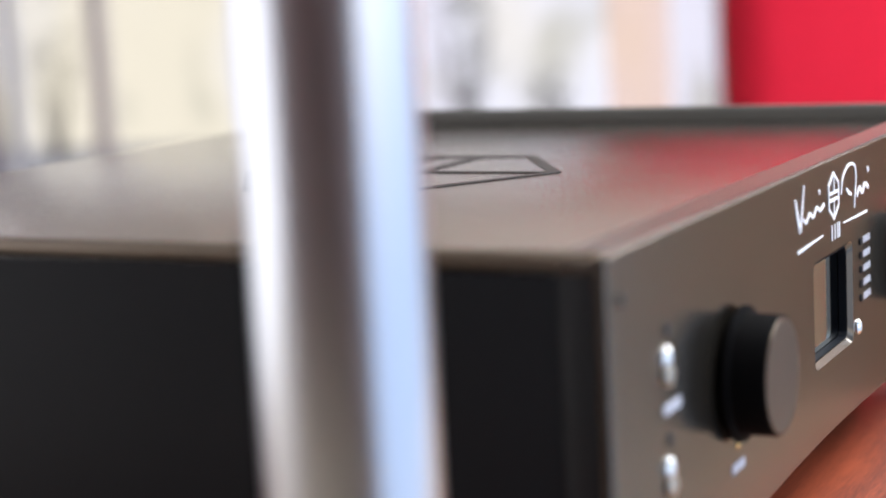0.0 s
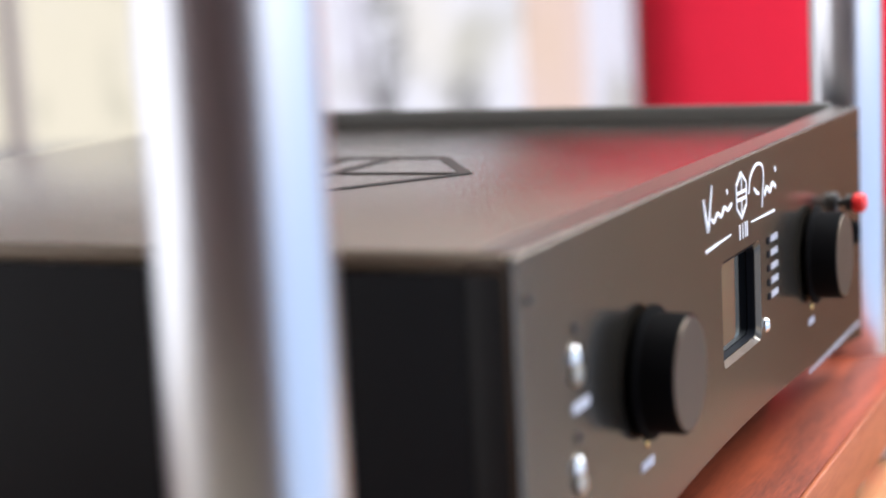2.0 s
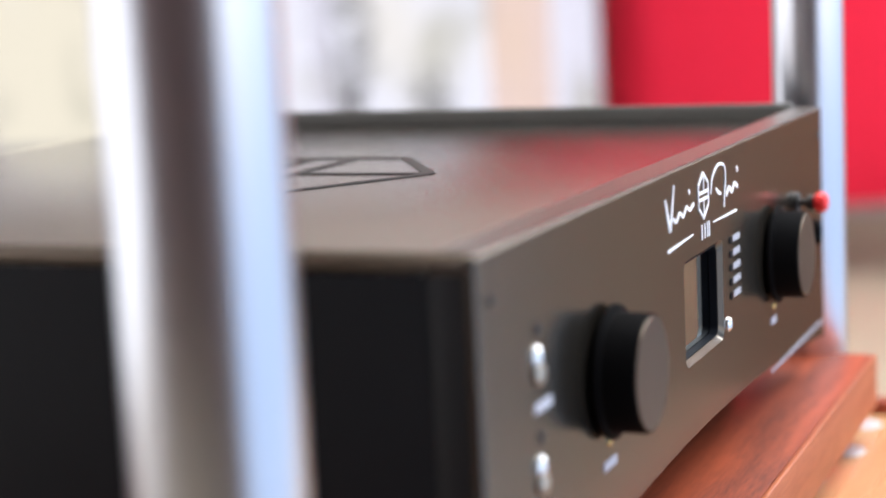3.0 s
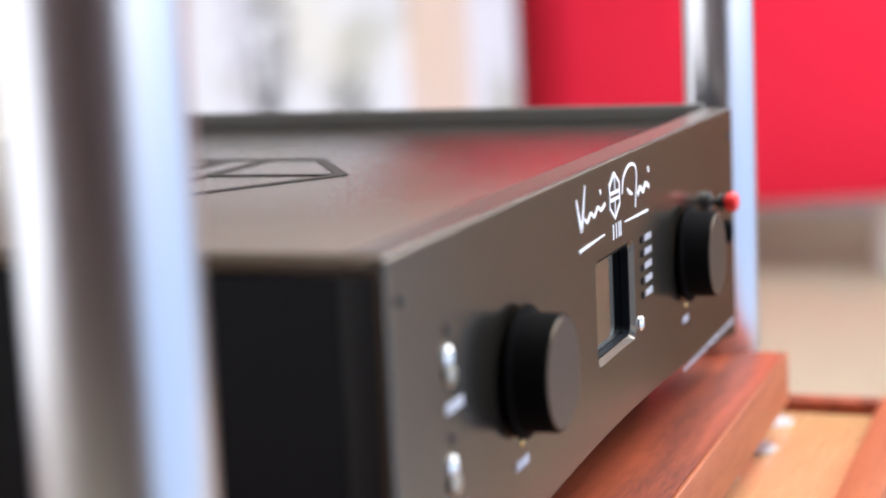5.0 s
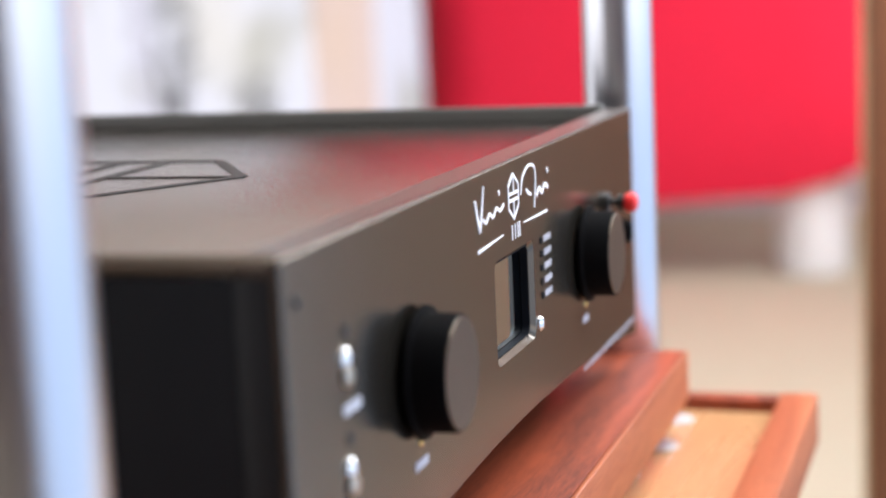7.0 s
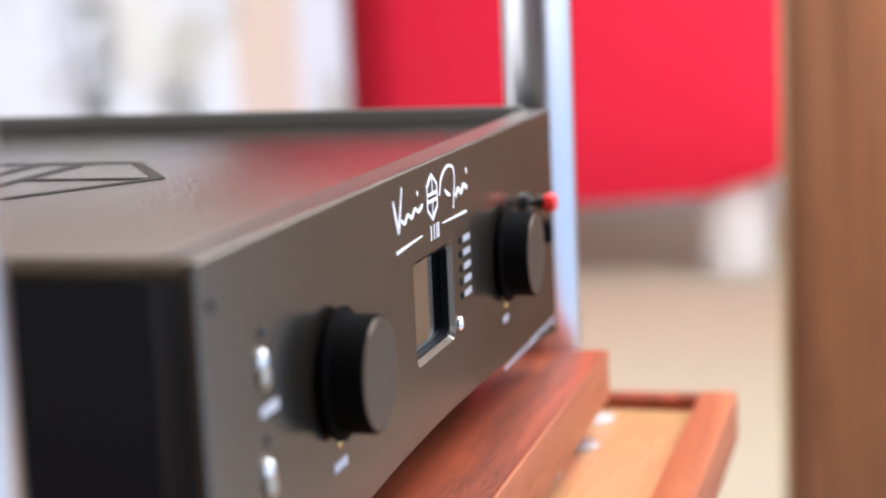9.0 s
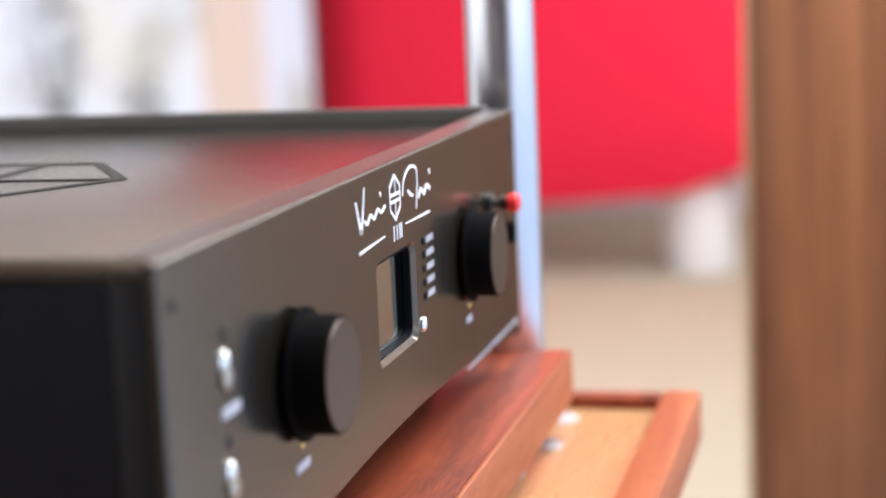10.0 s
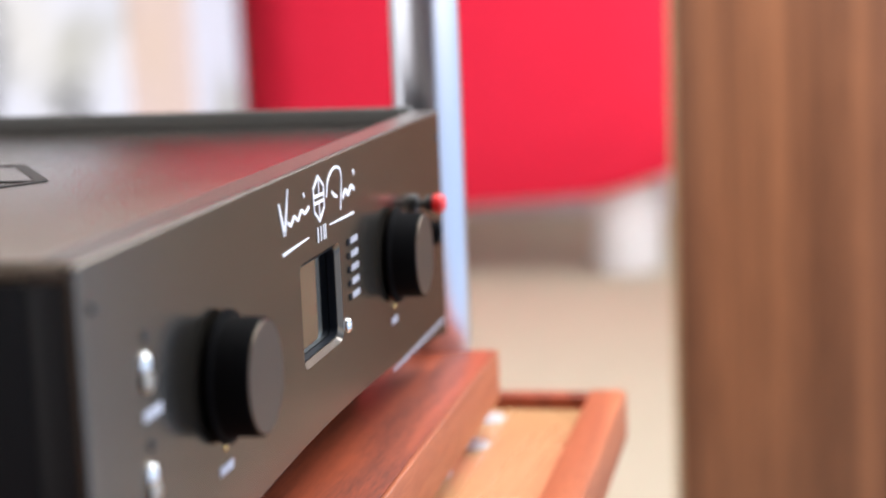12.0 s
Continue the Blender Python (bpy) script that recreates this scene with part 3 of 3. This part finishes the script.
pen([(0.2310, T - 0.0132), (0.2345, T - 0.0150), (0.2385, T - 0.0160)], [0.0012, 0.0016, 0.0010])
pen(smooth_line([(0.2462, T - 0.0176), (0.2505, T - 0.0152), (0.2545, T - 0.0172), (0.2590, T - 0.0148), (0.2640, T - 0.0165)]), 0.0017)
pen([(0.2632, T - 0.0090), (0.2642, T - 0.0108)], 0.0014)
part("underline", stroke([(0.1665, T - 0.0262), (0.1800, T - 0.0257), (0.1985, T - 0.0251)], [0.0011, 0.0009, 0.0004], *INK), WHITE_INK, panel)
part("underline", stroke([(0.2262, T - 0.0247), (0.2450, T - 0.0250), (0.2615, T - 0.0252)], [0.0004, 0.0008, 0.0009], *INK), WHITE_INK, panel)
for x, w in ((0.2102, 0.0012), (0.2142, 0.0010), (0.2178, 0.0011), (0.2203, 0.0011)):
    part("mark", box((x - w / 2, INK[0], T - 0.0288), (x + w / 2, INK[1], T - 0.0234)), WHITE_INK, panel)

# indicator column beside the window
for i in range(5):
    z = T - 0.0352 - 0.0053 * i
    for k, w in enumerate((0.0016, 0.0019, 0.0014, 0.0018)):
        x = 0.2548 + 0.0027 * k
        part("caption", box((x, INK[0], z - 0.0012), (x + w, INK[1], z + 0.0012)), GREY_INK, panel)
    part("indicator_hole", lathe([(0, -0.0003), (0.0014, -0.0003), (0.0014, 0.0004), (0, 0.0004)], 20, Matrix.Translation((0.2505, 0, z)) @ pose(0, 0, 0, 90)), RECESS, panel)


def bead(x, z, r, mat, name="lamp_button"):
    base = part(name, lathe([(r * 1.3, 0), (r * 1.3, r * 0.2), (r * 1.1, r * 0.3), (r * 1.05, r * 0.4), (r * 0.8, r * 0.58), (r * 0.4, r * 0.68), (0, r * 0.7)], 32,
                            Matrix.Translation((x, 0, z)) @ pose(0, 0, 0, 90)), mat, panel, "small domed chrome button")
    return base


for z in (T - 0.0335, T - 0.0633):
    bead(0.0398, z, 0.0025, CHROME)
    part("switch_bushing", lathe([(0, 0), (0.0031, 0), (0.0031, 0.0009), (0.0026, 0.0014), (0.0012, 0.0016), (0, 0.0016)], 32,
                                 Matrix.Translation((0.0402, 0, z - 0.0046)) @ pose(0, 0, 0, 90)), PALE_BRASS, panel, "pale brass bushing under the button")
bead(0.2455, T - 0.0662, 0.0022, CHROME)
bead(0.3223, T - 0.0738, 0.0012, GOLD)
bead(0.0985, T - 0.0725, 0.0010, GOLD)
for x, z in ((0.0409, T - 0.0262), (0.0409, T - 0.0555)):
    part("pilot_hole", lathe([(0, -0.0002), (0.0018, -0.0002), (0.0018, 0.0004), (0, 0.0004)], 20, Matrix.Translation((x, 0, z)) @ pose(0, 0, 0, 90)), GROOVE, panel)
for x, z, w in ((0.0433, T - 0.0472, 0.013), (0.0433, T - 0.0770, 0.013), (0.0985, T - 0.0787, 0.012), (0.3212, T - 0.0797, 0.010)):
    part("caption", box((x - w / 2, INK[0], z - 0.0014), (x + w / 2, INK[1], z + 0.0014)), GREY_INK, panel)
x = 0.316
while x < 0.424:
    w = random.uniform(0.0007, 0.0013)
    part("caption", box((x, INK[0], T - 0.1013), (x + w, INK[1], T - 0.0997)), GREY_INK, panel)
    x += w + (0.0021 if random.random() < 0.15 else 0.0009)


def knob(x, z):
    m = Matrix.Translation((x, 0, z)) @ pose(0, 0, 0, 90)
    k = part("knob", lathe([(0, 0.0), (0.0160, 0.0), (0.0165, 0.0005), (0.0165, 0.0012), (0.0190, 0.0014), (0.0202, 0.0022), (0.0200, 0.0032), (0.0182, 0.0040),
                            (0.0178, 0.0050), (0.0177, 0.0132), (0.0173, 0.0138), (0.0168, 0.0140)], 96, m), BLACK, amp, "black turned rotary knob")
    part("cap", lathe([(0.0168, 0.0140), (0.0166, 0.0143), (0.0, 0.0143)], 96, m), KNOB_FACE, k, "flat bronze-grey knob face")
    return k


knob(0.0981, T - 0.0506)
knob(0.3222, T - 0.0520)

# small toggle with a red tip, and a jack under it
m = Matrix.Translation((0.3645, 0, T - 0.0362)) @ pose(0, 0, 0, 90)
toggle = part("toggle", lathe([(0, 0), (0.0046, 0), (0.0046, 0.0024), (0.0034, 0.0030), (0.0017, 0.0034), (0.0017, 0.0058), (0.0034, 0.0064), (0.0036, 0.0088), (0.0026, 0.0094), (0, 0.0094)], 32, m), SCREW, amp, "dark steel toggle stem")
part("tip", lathe([(0, 0.0090), (0.0030, 0.0092), (0.0042, 0.0104), (0.0044, 0.0124), (0.0040, 0.0140), (0.0026, 0.0150), (0, 0.0153)], 32, m), RED_PLASTIC, toggle, "red rounded tip")
part("jack", lathe([(0.0026, 0.0), (0.0055, 0.0), (0.0055, 0.0022), (0.0045, 0.003), (0.0030, 0.003), (0.0026, 0.0022)], 32,
                   Matrix.Translation((0.4095, 0, T - 0.056)) @ pose(0, 0, 0, 90)), BLACK, amp, "black socket ring")

# small black screw heads at the panel's corners
for x in (0.0085, W - 0.0085):
    part("screw", lathe([(0.0, -0.0004), (0.0012, -0.0004), (0.0015, 0.0002), (0.0015, 0.0006), (0.0, 0.0006)], 24,
                        Matrix.Translation((x, 0, T - 0.0125)) @ pose(0, 0, 0, 90)), SCREW, panel, "small dark screw head")
